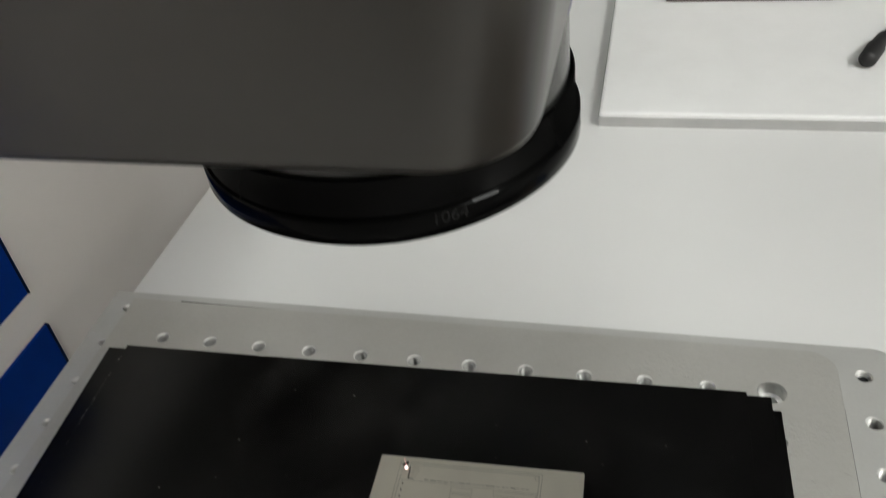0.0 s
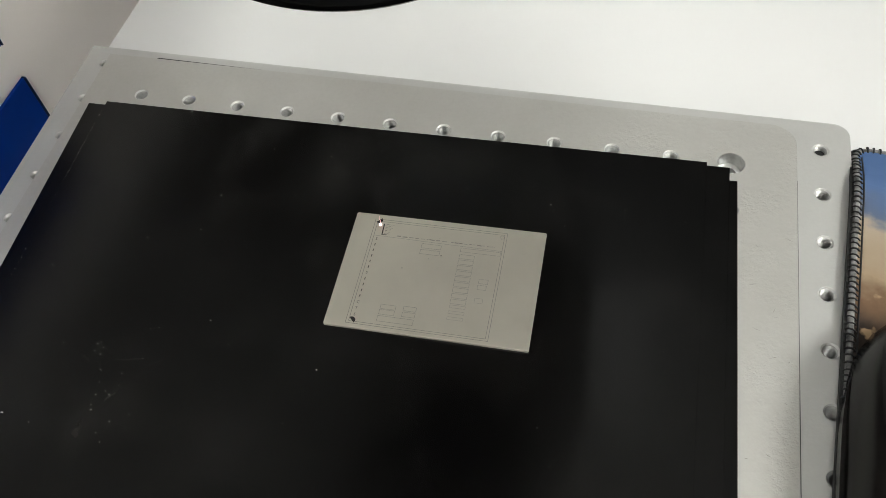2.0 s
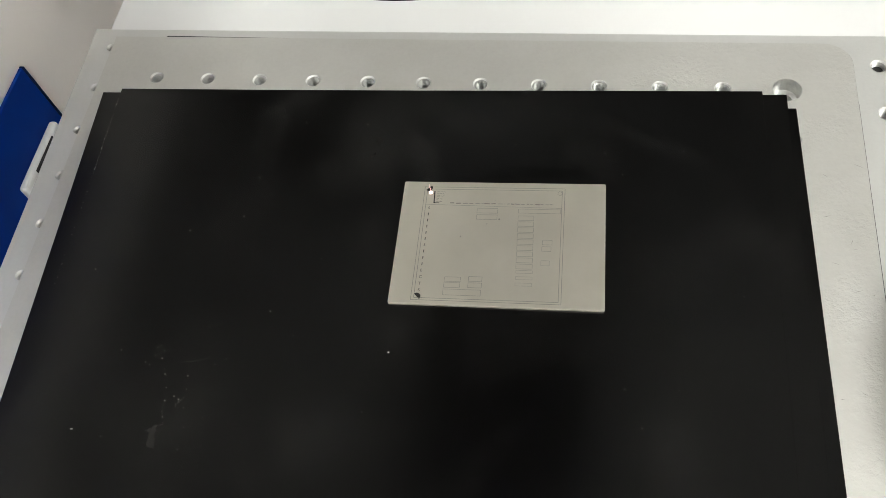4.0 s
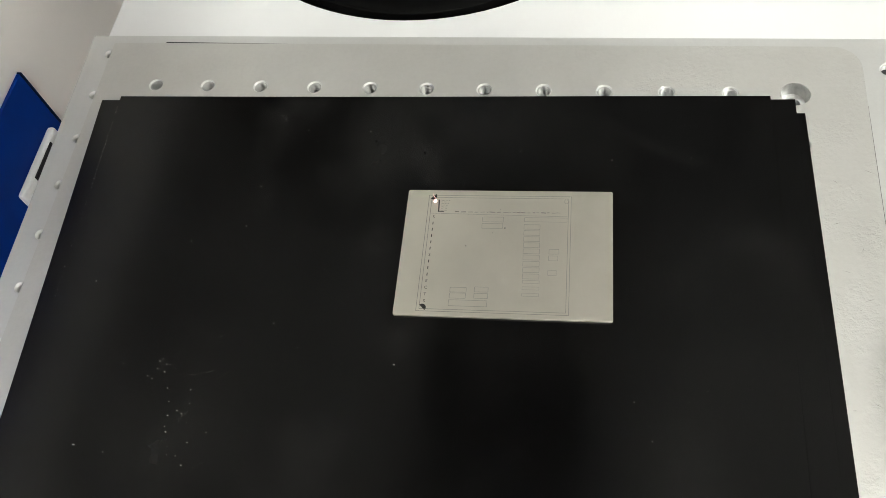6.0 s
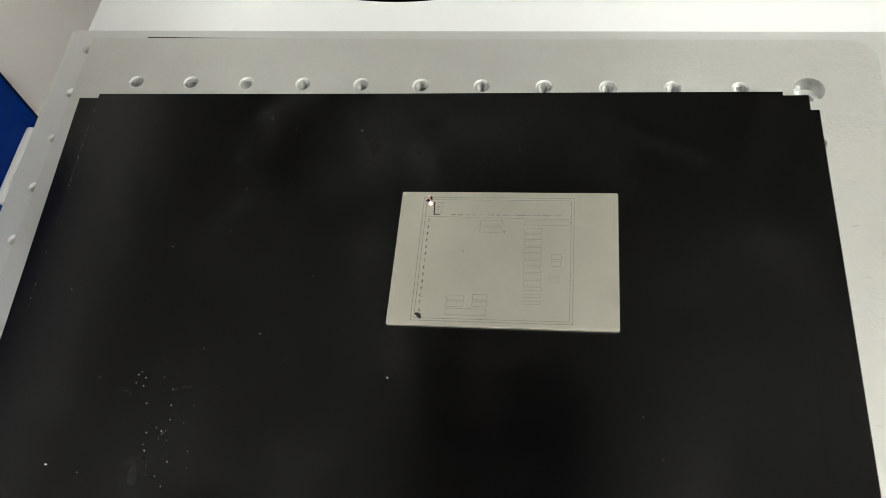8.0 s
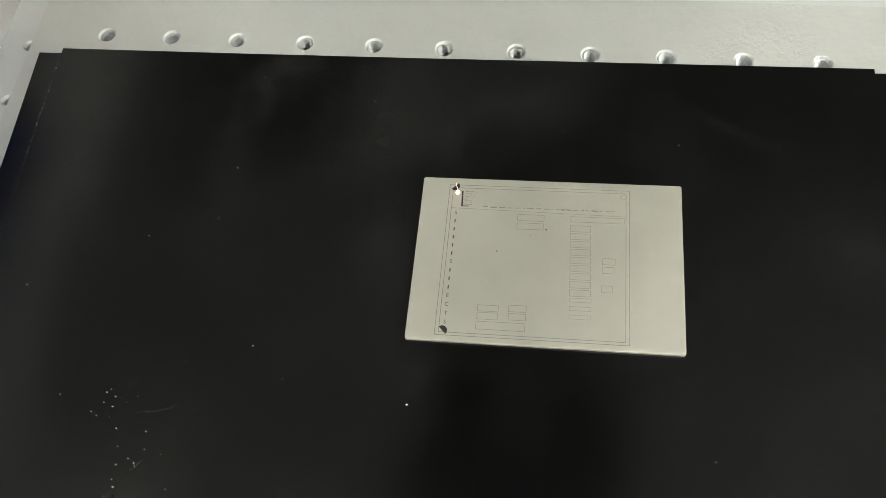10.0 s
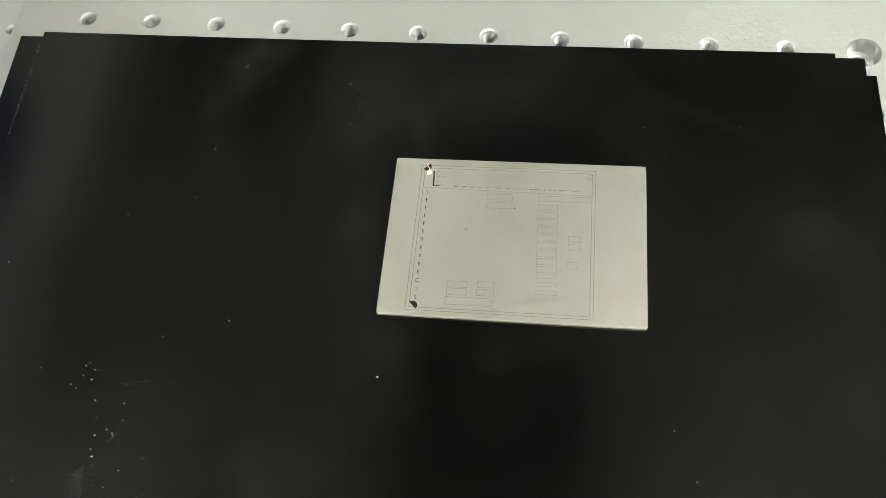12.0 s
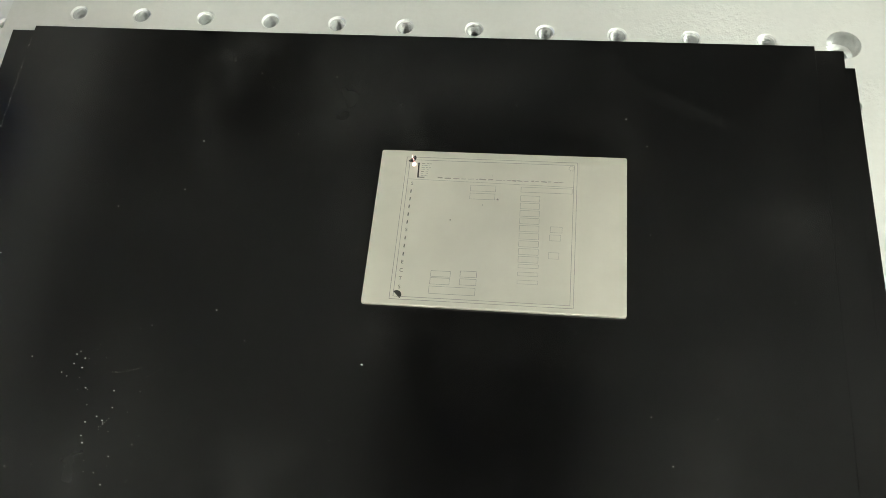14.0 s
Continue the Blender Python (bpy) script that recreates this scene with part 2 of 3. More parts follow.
def rounded(x0, x1, y0, y1, r, n=8):
    """The outline of a rectangle with round corners, anticlockwise."""
    pts = []
    for cx, cy, a0 in ((x1 - r, y1 - r, 0), (x0 + r, y1 - r, 90), (x0 + r, y0 + r, 180), (x1 - r, y0 + r, 270)):
        for i in range(n + 1):
            a = radians(a0 + 90 * i / n)
            pts.append((cx + r * math.cos(a), cy + r * math.sin(a)))
    return pts


def slab(outline, z0, z1, bevel=0.0, bm=None):
    """A flat plate of that outline, its upper rim broken by a chamfer."""
    bm = bm or bmesh.new()
    n = len(outline)
    c = Vector((sum(p[0] for p in outline) / n, sum(p[1] for p in outline) / n, 0))
    rings = [(z0, 0.0), (z1 - bevel, 0.0)] + ([(z1, bevel)] if bevel else [])
    loops = []
    for z, inset in rings:
        vs = []
        for i, (x, y) in enumerate(outline):
            p, q = Vector(outline[i - 1]), Vector(outline[(i + 1) % n])
            t = (q - p).normalized()
            vs.append(bm.verts.new((x - t.y * inset, y + t.x * inset, z)))
        loops.append(vs)
    for a, b in zip(loops, loops[1:]):
        for i in range(n):
            bm.faces.new((a[i], a[(i + 1) % n], b[(i + 1) % n], b[i]))
    bm.faces.new(loops[-1])
    bm.faces.new(loops[0][::-1])
    return bm


def lathe(profile, segs=32, bm=None, centre=(0, 0), caps=False):
    bm = bm or bmesh.new()
    loops = [[bm.verts.new((centre[0] + r * math.cos(2 * math.pi * i / segs), centre[1] + r * math.sin(2 * math.pi * i / segs), z)) for i in range(segs)] for r, z in profile]
    for a, b in zip(loops, loops[1:]):
        for i in range(segs):
            bm.faces.new((a[i], a[(i + 1) % segs], b[(i + 1) % segs], b[i]))
    if caps:
        bm.faces.new(loops[0][::-1])
        bm.faces.new(loops[-1])
    return bm


def tube(points, radius, segs=10, bm=None):
    """A round cord along points."""
    bm = bm or bmesh.new()
    loops = []
    for i, p in enumerate(points):
        t = (Vector(points[min(i + 1, len(points) - 1)]) - Vector(points[max(i - 1, 0)])).normalized()
        a = t.cross(Vector((0, 0, 1)) if abs(t.z) < 0.9 else Vector((1, 0, 0))).normalized()
        b = t.cross(a)
        loops.append([bm.verts.new(Vector(p) + radius * (math.cos(2 * math.pi * k / segs) * a + math.sin(2 * math.pi * k / segs) * b)) for k in range(segs)])
    for a, b in zip(loops, loops[1:]):
        for i in range(segs):
            bm.faces.new((a[i], a[(i + 1) % segs], b[(i + 1) % segs], b[i]))
    bm.faces.new(loops[0][::-1])
    bm.faces.new(loops[-1])
    bmesh.ops.recalc_face_normals(bm, faces=bm.faces[:])
    return bm


def pierced(outline, holes, z0, z1, segs=28, chamfer=0.0004):
    """A plate of that outline with round holes (x, y, r) cut right through."""
    from mathutils.geometry import delaunay_2d_cdt
    n = len(outline)
    inner = []
    for i, (x, y) in enumerate(outline):
        t = (Vector(outline[(i + 1) % n]) - Vector(outline[i - 1])).normalized()
        inner.append((x - t.y * chamfer, y + t.x * chamfer))
    loops = [inner] + [[(x + r * math.cos(2 * math.pi * i / segs), y + r * math.sin(2 * math.pi * i / segs)) for i in range(segs)] for x, y, r in holes]
    pts, edges = [], []
    for lp in loops:
        k = len(pts)
        pts += [Vector(p) for p in lp]
        edges += [(k + i, k + (i + 1) % len(lp)) for i in range(len(lp))]
    vs, _, fs, _, _, _ = delaunay_2d_cdt(pts, edges, [], 1, 1e-7)
    bm = bmesh.new()
    top = [bm.verts.new((v.x, v.y, z1)) for v in vs]
    low = [bm.verts.new((v.x, v.y, z0)) for v in vs]
    for f in fs:
        a = [vs[i] for i in f]
        mid = sum(a, Vector((0, 0))) / len(a)
        if any((mid - Vector((x, y))).length < r for x, y, r in holes):
            continue
        up = (a[1] - a[0]).cross(a[2] - a[0]) > 0
        f = list(f) if up else list(f)[::-1]
        bm.faces.new([top[i] for i in f])
        bm.faces.new([low[i] for i in reversed(f)])
    k = n
    for x, y, r in holes:
        for i in range(segs):
            a, b = k + i, k + (i + 1) % segs
            bm.faces.new((top[a], top[b], low[b], low[a]))
        k += segs
    rim = [bm.verts.new((x, y, z1 - chamfer)) for x, y in outline]
    foot = [bm.verts.new((x, y, z0)) for x, y in outline]
    for i in range(n):
        j = (i + 1) % n
        bm.faces.new((rim[i], rim[j], top[j], top[i]))
        bm.faces.new((foot[i], foot[j], rim[j], rim[i]))
        bm.faces.new((low[i], low[j], foot[j], foot[i]))
    return bm


# ---- the room ----
FLOOR_Z, CEIL_Z, TOP_Z = -0.78, 1.85, -0.012
X0, X1, Y0, Y1 = -1.9, 2.4, -1.9, 1.12
tagged(part("floor", box(X0, X1, Y0, Y1, FLOOR_Z - 0.1, FLOOR_Z), FLOOR_MAT), "grey vinyl floor under the workbench", "floor", kind="structure")
tagged(part("wall_west", box(X0 - 0.1, X0, Y0, Y1, FLOOR_Z, CEIL_Z), WALL_PAINT), "off-white painted wall", "wall", kind="structure")
tagged(part("wall_east", box(X1, X1 + 0.1, Y0, Y1, FLOOR_Z, CEIL_Z), WALL_PAINT), "off-white painted wall", "wall", kind="structure")
# out of view; kept nearly black to darken what sheets and plate reflect
tagged(part("wall_north", box(X0 - 0.1, X1 + 0.1, Y1, Y1 + 0.1, FLOOR_Z, CEIL_Z), WALL_DARK), "unseen dark wall behind the bench, darkens the reflections", "wall", kind="structure")
tagged(part("wall_south", box(X0 - 0.1, X1 + 0.1, Y0 - 0.1, Y0, FLOOR_Z, CEIL_Z), WALL_PAINT), "off-white painted wall", "wall", kind="structure")
tagged(part("ceiling", box(X0 - 0.1, X1 + 0.1, Y0 - 0.1, Y1 + 0.1, CEIL_Z, CEIL_Z + 0.1), CEIL_PAINT), "plain white ceiling", "ceiling", kind="structure")
partition = part("partition", box(-0.21, -0.13, -0.9, 0.8, FLOOR_Z, 0.215, 0.002), WALL_PAINT)
tagged(partition, "off-white painted partition beside the bench", "partition", kind="structure")


def ceiling_light(x, y, glow, k=1.0):
    t = thing("ceiling_light", "assumed square ceiling panel light, out of view, switched on", "ceiling light", pose(x, y, CEIL_Z) @ Matrix.Scale(k, 4), "ceiling lights")
    fr = bmesh.new()
    for a in ((-0.31, 0.31, -0.31, -0.295), (-0.31, 0.31, 0.295, 0.31), (-0.31, -0.295, -0.295, 0.295), (0.295, 0.31, -0.295, 0.295)):
        box(*a, -0.02, 0.0, bm=fr)
    part("frame", fr, PAINT_GREY, t)
    part("diffuser", box(-0.294, 0.294, -0.294, 0.294, -0.012, -0.004), glow, t, "glowing white diffuser")


# added panels, unseen; the strong east one brightens the partition
for lx, ly, glow in ((-1.30, -0.62, PANEL_DIM), (1.80, -0.60, PANEL_BRIGHT), (0.45, -1.25, PANEL_SOFT)):
    ceiling_light(lx, ly, glow)
ceiling_light(0.04, 0.90, PANEL_SMALL, 0.45)

# ---- workbench ----
bench = thing("workbench", "white laminate workbench with a square front edge", "workbench", pose(0, 0, TOP_Z))
part("tabletop", box(-0.0438, 1.25, -0.42, 0.78, -0.03, 0, 0.0012), WHITE_TOP, bench)
for lx in (-0.01, 1.2):
    for ly in (-0.38, 0.74):
        part("leg", box(lx - 0.02, lx + 0.02, ly - 0.02, ly + 0.02, FLOOR_Z - TOP_Z, -0.03, 0.002), PAINT_GREY, bench)

# ---- wall panels ----
def wall_panel(name, label, y0, y1, z0, z1):
    t = thing(name, label, "wall sign", pose(-0.13, 0, 0), "blue wall signs")
    bm = box(0.0, 0.0022, y0, y1, z0, z1, 0.0006)
    part("sheet", bm, BLUE, t)
    part("edge_strip", box(0.0, 0.0030, y1 + 0.0001, y1 + 0.0012, z0, z1, 0.0003), EDGE_BLUE, t, "dark blue edge strip")
    return t


upper = wall_panel("blue_sign", "glossy blue sign with a cream print on the wall", -0.34, 0.0548, -0.033, 0.16)
part("print", slab([(0.012 * math.cos(a) * 1.0 - 0.0, 0.014 * math.sin(a)) for a in [2 * math.pi * i / 24 for i in range(24)]], 0, 0.0006), CREAM, upper, "cream oval print",
     at=pose(0.0022, 0.018, -0.008, 90, 0, 90))
wall_panel("blue_sign", "plain glossy blue sign low on the wall", -0.34, 0.0556, -0.33, -0.0588)

socket = thing("wall_switch", "white plastic wall switch with a dark slot", "switch", pose(-0.1278, 0.0205, -0.1105))
part("plate", box(0, 0.0055, -0.0255, 0.0255, -0.034, 0.016, 0.0022, 3), PLASTIC_WHITE, socket)
part("slot", box(0.0052, 0.0060, -0.0110, 0.0150, -0.024, 0.0146, 0.0003), PLASTIC_BLACK, socket, "dark recessed slot")

# ---- laser head ----
head = thing("laser_marking_machine", "grey laser marking machine with a round black lens", "laser machine", pose(0, 0, TOP_Z))
HZ = -TOP_Z
bm = bmesh.new()
HOUSE_Z, HOUSE_H = 0.2115 + HZ, 0.15
rings = []
for dz, inset, out in ((0.0, 0.0016, 0.0), (0.0005, 0.0005, 0.0), (0.0018, 0.0, 0.0002), (0.06, 0.0, 0.0080), (HOUSE_H - 0.003, 0.0, 0.010), (HOUSE_H, 0.003, 0.010)):
    lp = rounded(0.100 + inset, 0.2075 - inset + out, -0.1615 + inset, 0.10 - inset, 0.014 - inset + out, 10)
    rings.append([bm.verts.new((x, y, HOUSE_Z + dz)) for x, y in lp])
for a, b in zip(rings, rings[1:]):
    for i in range(len(a)):
        j = (i + 1) % len(a)
        bm.faces.new((a[i], a[j], b[j], b[i])).smooth = True
bm.faces.new(rings[-1])
bm.faces.new(rings[0][::-1])
part("housing", bm, HOUSING, head, "grey-brown powder-coated housing with one leaning side")
LX, LY, LZ, LR = 0.1635, -0.0854, 0.1711 + HZ, 0.0432
lens = part("lens", lathe([(0.0355, LZ + 0.0045), (0.036, LZ + 0.003), (0.0385, LZ + 0.0004), (LR - 0.0012, LZ), (LR, LZ + 0.0012), (LR, LZ + 0.0062), (LR - 0.0004, LZ + 0.0066),
                           (LR - 0.0011, LZ + 0.0068), (LR - 0.0011, LZ + 0.0150), (LR - 0.0016, LZ + 0.0154)], 96, centre=(LX, LY)), LENS_BLACK, head, "glossy black lens ring")
part("lens_glass", lathe([(0.0, LZ + 0.0022), (0.012, LZ + 0.0025), (0.024, LZ + 0.0034), (0.0357, LZ + 0.0046)], 64, centre=(LX, LY)), LENS_GLASS, lens, "blue-coated glass of the lens", smooth=True)
for poly in lens.data.polygons:
    poly.use_smooth = abs(poly.normal.z) < 0.3
part("barrel", lathe([(LR - 0.0022, LZ + 0.0144), (LR - 0.0022, LZ + 0.045)], 96, centre=(LX, LY)), BARREL, head, "dark satin metal lens barrel", smooth=True)
part("band", lathe([(LR - 0.0022, LZ + 0.0300), (LR - 0.0016, LZ + 0.0304), (LR - 0.0016, LZ + 0.0450), (LR - 0.0022, LZ + 0.0452)], 96, centre=(LX, LY)), BAND_BLUE, head, "violet-blue band round the barrel", smooth=True)
curve = bpy.data.curves.new("lens_number", "FONT")
curve.body, curve.size, curve.extrude, curve.align_x, curve.align_y = "1064", 0.0038, 0.00006, "CENTER", "CENTER"
tmp = new("tmp_text", curve)
dg = bpy.context.evaluated_depsgraph_get()
me = bpy.data.meshes.new_from_object(tmp.evaluated_get(dg))
bpy.data.objects.remove(tmp)
for v in me.vertices:
    a = radians(-59.0) + v.co.x / LR
    v.co = Vector((LX + (LR + 0.0001 + v.co.z) * math.cos(a), LY + (LR + 0.0001 + v.co.z) * math.sin(a), LZ + 0.0048 + v.co.y))
me.materials.clear()
me.materials.append(PALE_PRINT)
num = new("lens_number", me)
num.parent = lens
# column and its foot behind the lens
foot = part("column_foot", box(0.03, 0.1325, 0.1500, 0.27, 0, 0.0125, 0.0012), PAINT_GREY, head, "light grey column foot")
part("column", box(0.045, 0.108, 0.190, 0.25, 0.0125, 0.36, 0.002), PAINT_GREY, head, "light grey upright column")
part("arm", box(0.045, 0.185, 0.098, 0.192, 0.25 + HZ, 0.34 + HZ, 0.002), PAINT_GREY, head)
part("bolt", lathe([(0.0, 0.0142), (0.0024, 0.0142), (0.0024, 0.0172), (0.0040, 0.0172), (0.0043, 0.0168), (0.0043, 0.0136), (0.0060, 0.0136), (0.0062, 0.0134), (0.0062, 0.0124)], 24, centre=(0.1240, 0.1580)), STEEL, foot, "steel socket-head bolt on a dark washer")

# ---- work plate ----
PITCH = 0.025
plate = thing("work_plate", "aluminium work plate with rows of threaded holes", "work plate", pose(0, 0, TOP_Z))
PZ = -TOP_Z
row = [(PITCH * i, 0.0) for i in range(11)]
right = [(0.3112 + 0.0003 * i, 0.0136 - 0.0243 * i) for i in range(13)]
left = [(-0.0295 + 0.0005 * i, 0.0186 - 0.0246 * i) for i in range(13)]
R_TOP = 0.0034
plate_outline = [(-0.0415, 0.0303)] + [(-0.0310, -0.33)] + rounded(-0.0400, 0.3235, -0.33, 0.0303, 0.007)[27:] + rounded(-0.0400, 0.3235, -0.33, 0.0303, 0.007)[:9]
hidden = [(0.2757, -0.0250 * i) for i in range(1, 9)]
part("plate", pierced(plate_outline, [(x, y, R_TOP) for x, y in row + right + hidden] + [(x, y, 0.0025) for x, y in left] + [(0.2750, 0.0, 0.0057)], 0.0002, PZ - 0.0006), ALUMINIUM, plate, "bead-blasted aluminium plate")
corner = rounded(-0.0232, 0.3015, -0.33, 0.0252, 0.011)[:9]
sheet_outline = corner + [(0.28 - 0.006 * i, 0.0252) for i in range(48)] + [(-0.0290, 0.0250), (-0.0215, -0.33), (0.3015, -0.33)]
top_bm = pierced(sheet_outline, [(x, y, R_TOP) for x, y in row + hidden] + [(0.2750, 0.0, 0.0057)], PZ - 0.00045, PZ, chamfer=0.00015)
part("top_sheet", top_bm, SHEET_METAL, plate, "thin brushed aluminium sheet")


def threaded(top, minor, major, pitch, depth, segs=36, per=10):
    """A countersunk hole with a cut screw thread and a drilled bottom."""
    bm = bmesh.new()
    loops = []
    for r, z in ((top, 0.0), (top - 0.00012, -0.00008), (major - 0.0002, -0.0007)):
        loops.append([bm.verts.new((r * math.cos(2 * math.pi * i / segs), r * math.sin(2 * math.pi * i / segs), z)) for i in range(segs)])
    for k in range(int((depth - 0.0008) / pitch * per)):
        z = -0.0008 - k * pitch / per
        ring = []
        for i in range(segs):
            a = 2 * math.pi * i / segs
            u = (z / pitch + i / segs) % 1.0
            r = minor + (major - minor) * min(1.0, max(0.0, 1.3 * (1 - abs(2 * u - 1)) - 0.15))
            ring.append(bm.verts.new((r * math.cos(a), r * math.sin(a), z)))
        loops.append(ring)
    loops.append([bm.verts.new((0.0003 * math.cos(2 * math.pi * i / segs), 0.0003 * math.sin(2 * math.pi * i / segs), -depth - 0.0012)) for i in range(segs)])
    for a, b in zip(loops, loops[1:]):
        for i in range(segs):
            bm.faces.new((b[i], b[(i + 1) % segs], a[(i + 1) % segs], a[i]))
    bm.faces.new(loops[-1])
    return bm


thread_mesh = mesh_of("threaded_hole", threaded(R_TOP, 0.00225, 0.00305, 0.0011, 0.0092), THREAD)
thread_mesh.materials.append(SHADED_THREAD)
# chamfer keeps the bright metal; walls below take the painted-in shade
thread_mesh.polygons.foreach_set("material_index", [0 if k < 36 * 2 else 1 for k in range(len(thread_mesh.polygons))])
small_mesh = mesh_of("small_hole", lathe([(0.0, -0.0032), (0.0017, -0.0030), (0.0018, -0.0009), (0.0024, -0.0001), (0.0025, 0.0)], 20), THREAD)
for x, y in left:
    h = new("small_hole", small_mesh)
    h.parent = plate
    h.matrix_basis = pose(x, y, PZ - 0.0006)
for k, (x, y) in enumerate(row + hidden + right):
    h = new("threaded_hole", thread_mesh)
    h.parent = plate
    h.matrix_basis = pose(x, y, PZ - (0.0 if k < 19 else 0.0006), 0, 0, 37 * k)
# tapering dark strip, painted shade beside the thin sheet's right edge
seam_shade = bmesh.new()
quad = [seam_shade.verts.new(c) for c in ((0.30165, -0.33, PZ - 0.00052), (0.3021, -0.33, PZ - 0.00052), (0.30175, -0.005, PZ - 0.00052), (0.30165, -0.005, PZ - 0.00052))]
seam_shade.faces.new(quad)
part("seam_shade", seam_shade, RUBBER_AND_SHADE, plate, "dark strip painted for the shade along the sheet's edge")
# flat dark wedge drawn as the shadow behind the far edge
gap_shade = bmesh.new()
gap_shade.faces.new([gap_shade.verts.new((x, y, PZ - 0.00052)) for x, y in ((-0.0035, 0.0253), (0.092, 0.0253), (0.046, 0.02565), (0.000, 0.0262), (-0.0028, 0.0262))])
part("gap_shade", gap_shade, RUBBER_AND_SHADE, plate, "dark wedge painted for the shade behind the sheet's far edge")
scr = bmesh.new()
rnd = random.Random(21)
for k in range(18):
    x, y, a, w = rnd.uniform(0.284, 0.300), rnd.uniform(-0.19, -0.03), rnd.gauss(0.2, 0.7), rnd.uniform(0.00006, 0.00013)
    d = Vector((math.cos(a), math.sin(a))) * rnd.uniform(0.0004, 0.0022)
    t = Vector((-d.y, d.x)).normalized() * w
    o = Vector((x, y))
    scr.faces.new([scr.verts.new((*q, PZ + 0.00002)) for q in (o - d, o + t, o + d, o - t)])
tagged(part("scratches", scr, SCRATCH, plate, "small dark scratches"), kind="stuff")
# black disc set part way down, in place of the hole's deep shade
part("hole_shade", lathe([(0.0, 0.0), (0.0024, 0.0)], 20), RUBBER_AND_SHADE, plate, "dark disc standing for the shade deep in one hole", at=pose(0.3112, 0.0136, PZ - 0.0034))
part("counterbore", lathe([(0.0, -0.0105), (0.0030, -0.0105), (0.0032, -0.0066), (0.0052, -0.0062), (0.0054, -0.0008), (0.0057, 0.0)], 36), BORE, plate, "large counterbored hole", at=pose(0.2750, 0, PZ))


# ---- black sheets and card ----
def black_sheet(corners, z, label):
    """A thin sheet, cut slightly out of square, by its corners: near left, near right, far right, far left."""
    t = part("black_sheet", slab(corners, 0, 0.0006, 0.00012), BLACK_SHEET, at=pose(0, 0, z))
    return tagged(t, label, "metal sheet", "black sheets on the plate")


black_sheet([(-0.004, -0.215), (0.2838, -0.214), (0.2777, -0.0100), (-0.0161, -0.0168)], 0.00005, "thin black anodised sheet at the bottom of a stack")
black_sheet([(-0.0085, -0.214), (0.2782, -0.208), (0.2743, -0.0037), (0.12, -0.0078), (-0.0226, -0.0103)], 0.0007, "thin black anodised sheet in the middle of a stack")
black_sheet([(-0.0035, -0.212), (0.2687, -0.206), (0.2649, -0.0027), (0.19, -0.0043), (0.12, -0.0060), (0.06, -0.0072), (-0.0136, -0.0085)], 0.00135, "thin black anodised sheet, dusty, on top of a stack")

SHEET_TOP = 0.00197
card = thing("metal_card", "brushed silver metal card, partly engraved, on the black sheets", "metal card", pose(0.16602, -0.0797, SHEET_TOP, 0, 0, 1.70))
CW, CH, CT = 0.0395, 0.0271, 0.0011
part("blank", slab(rounded(-CW, CW, -CH, CH, 0.0007, 4), 0, CT, 0.00013), CARD, card, "brushed silver metal")


def line(bm, x0, y0, x1, y1, w=0.00011):
    d = Vector((x1 - x0, y1 - y0)) / 1000
    n = Vector((-d.y, d.x)).normalized() * w / 2
    a, b = Vector((x0, y0)) / 1000, Vector((x1, y1)) / 1000
    vs = [bm.verts.new((p.x, p.y, CT + 0.00003)) for p in (a - n, b - n, b + n, a + n)]
    bm.faces.new(vs)


def frame_lines(bm, x0, y0, x1, y1, w=0.00011):
    for a in ((x0, y0, x1, y0), (x1, y0, x1, y1), (x1, y1, x0, y1), (x0, y1, x0, y0)):
        line(bm, *a, w)


def bars(bm, x0, x1, y, h, seed, lo=0.5, hi=2.2):
    rnd = random.Random(seed)
    x = x0
    while x < x1:
        w = rnd.uniform(lo, hi)
        line(bm, x, y + rnd.uniform(-0.1, 0.1), min(x + w, x1), y + rnd.uniform(-0.1, 0.1), h * rnd.uniform(0.5, 1.2))
        x += w + rnd.uniform(0.2, 0.9)


def disc(bm, x, y, r, a0=0, a1=360, n=16):
    vs = [bm.verts.new((x / 1000, y / 1000, CT + 0.00003))] if a1 - a0 < 360 else []
    for i in range(n + (1 if a1 - a0 < 360 else 0)):
        a = radians(a0 + (a1 - a0) * i / n)
        vs.append(bm.verts.new(((x + r * math.cos(a)) / 1000, (y + r * math.sin(a)) / 1000, CT + 0.00003)))
    bm.faces.new(vs)


bm = bmesh.new()
frame_lines(bm, -31.0, -25.3, 24.0, 24.6, 0.00015)
frame_lines(bm, -29.9, -24.4, 23.0, 23.6, 0.00015)
line(bm, -29.9, 16.4, 23.0, 15.6)
part("border", bm, MARK_FAINT, card, "fine engraved double border")
bm = bmesh.new()
disc(bm, -29.4, 24.2, 1.5, 180 + 45, 360 + 45)
part("corner_mark", bm, MARK_DARK, card, "black half-round corner mark")
bm = bmesh.new()
for k in range(8):
    a = radians(45 * k)
    line(bm, 22.2 + 0.7 * math.cos(a), 22.4 + 0.7 * math.sin(a), 22.2 + 1.0 * math.cos(a + 0.5), 22.4 + 1.0 * math.sin(a + 0.5), 0.00015)
part("corner_mark", bm, MARK_FAINT, card, "faint round corner mark")
bm = bmesh.new()
disc(bm, -28.9, -23.9, 1.5, 0 - 45, 180 - 45)
part("corner_mark", bm, MARK_DARK, card, "black half-round corner mark")
bm = bmesh.new()
line(bm, -26.9, 22.6, -26.7, 17.0, 0.0005)
line(bm, -26.7, 17.2, -24.6, 17.2, 0.0003)
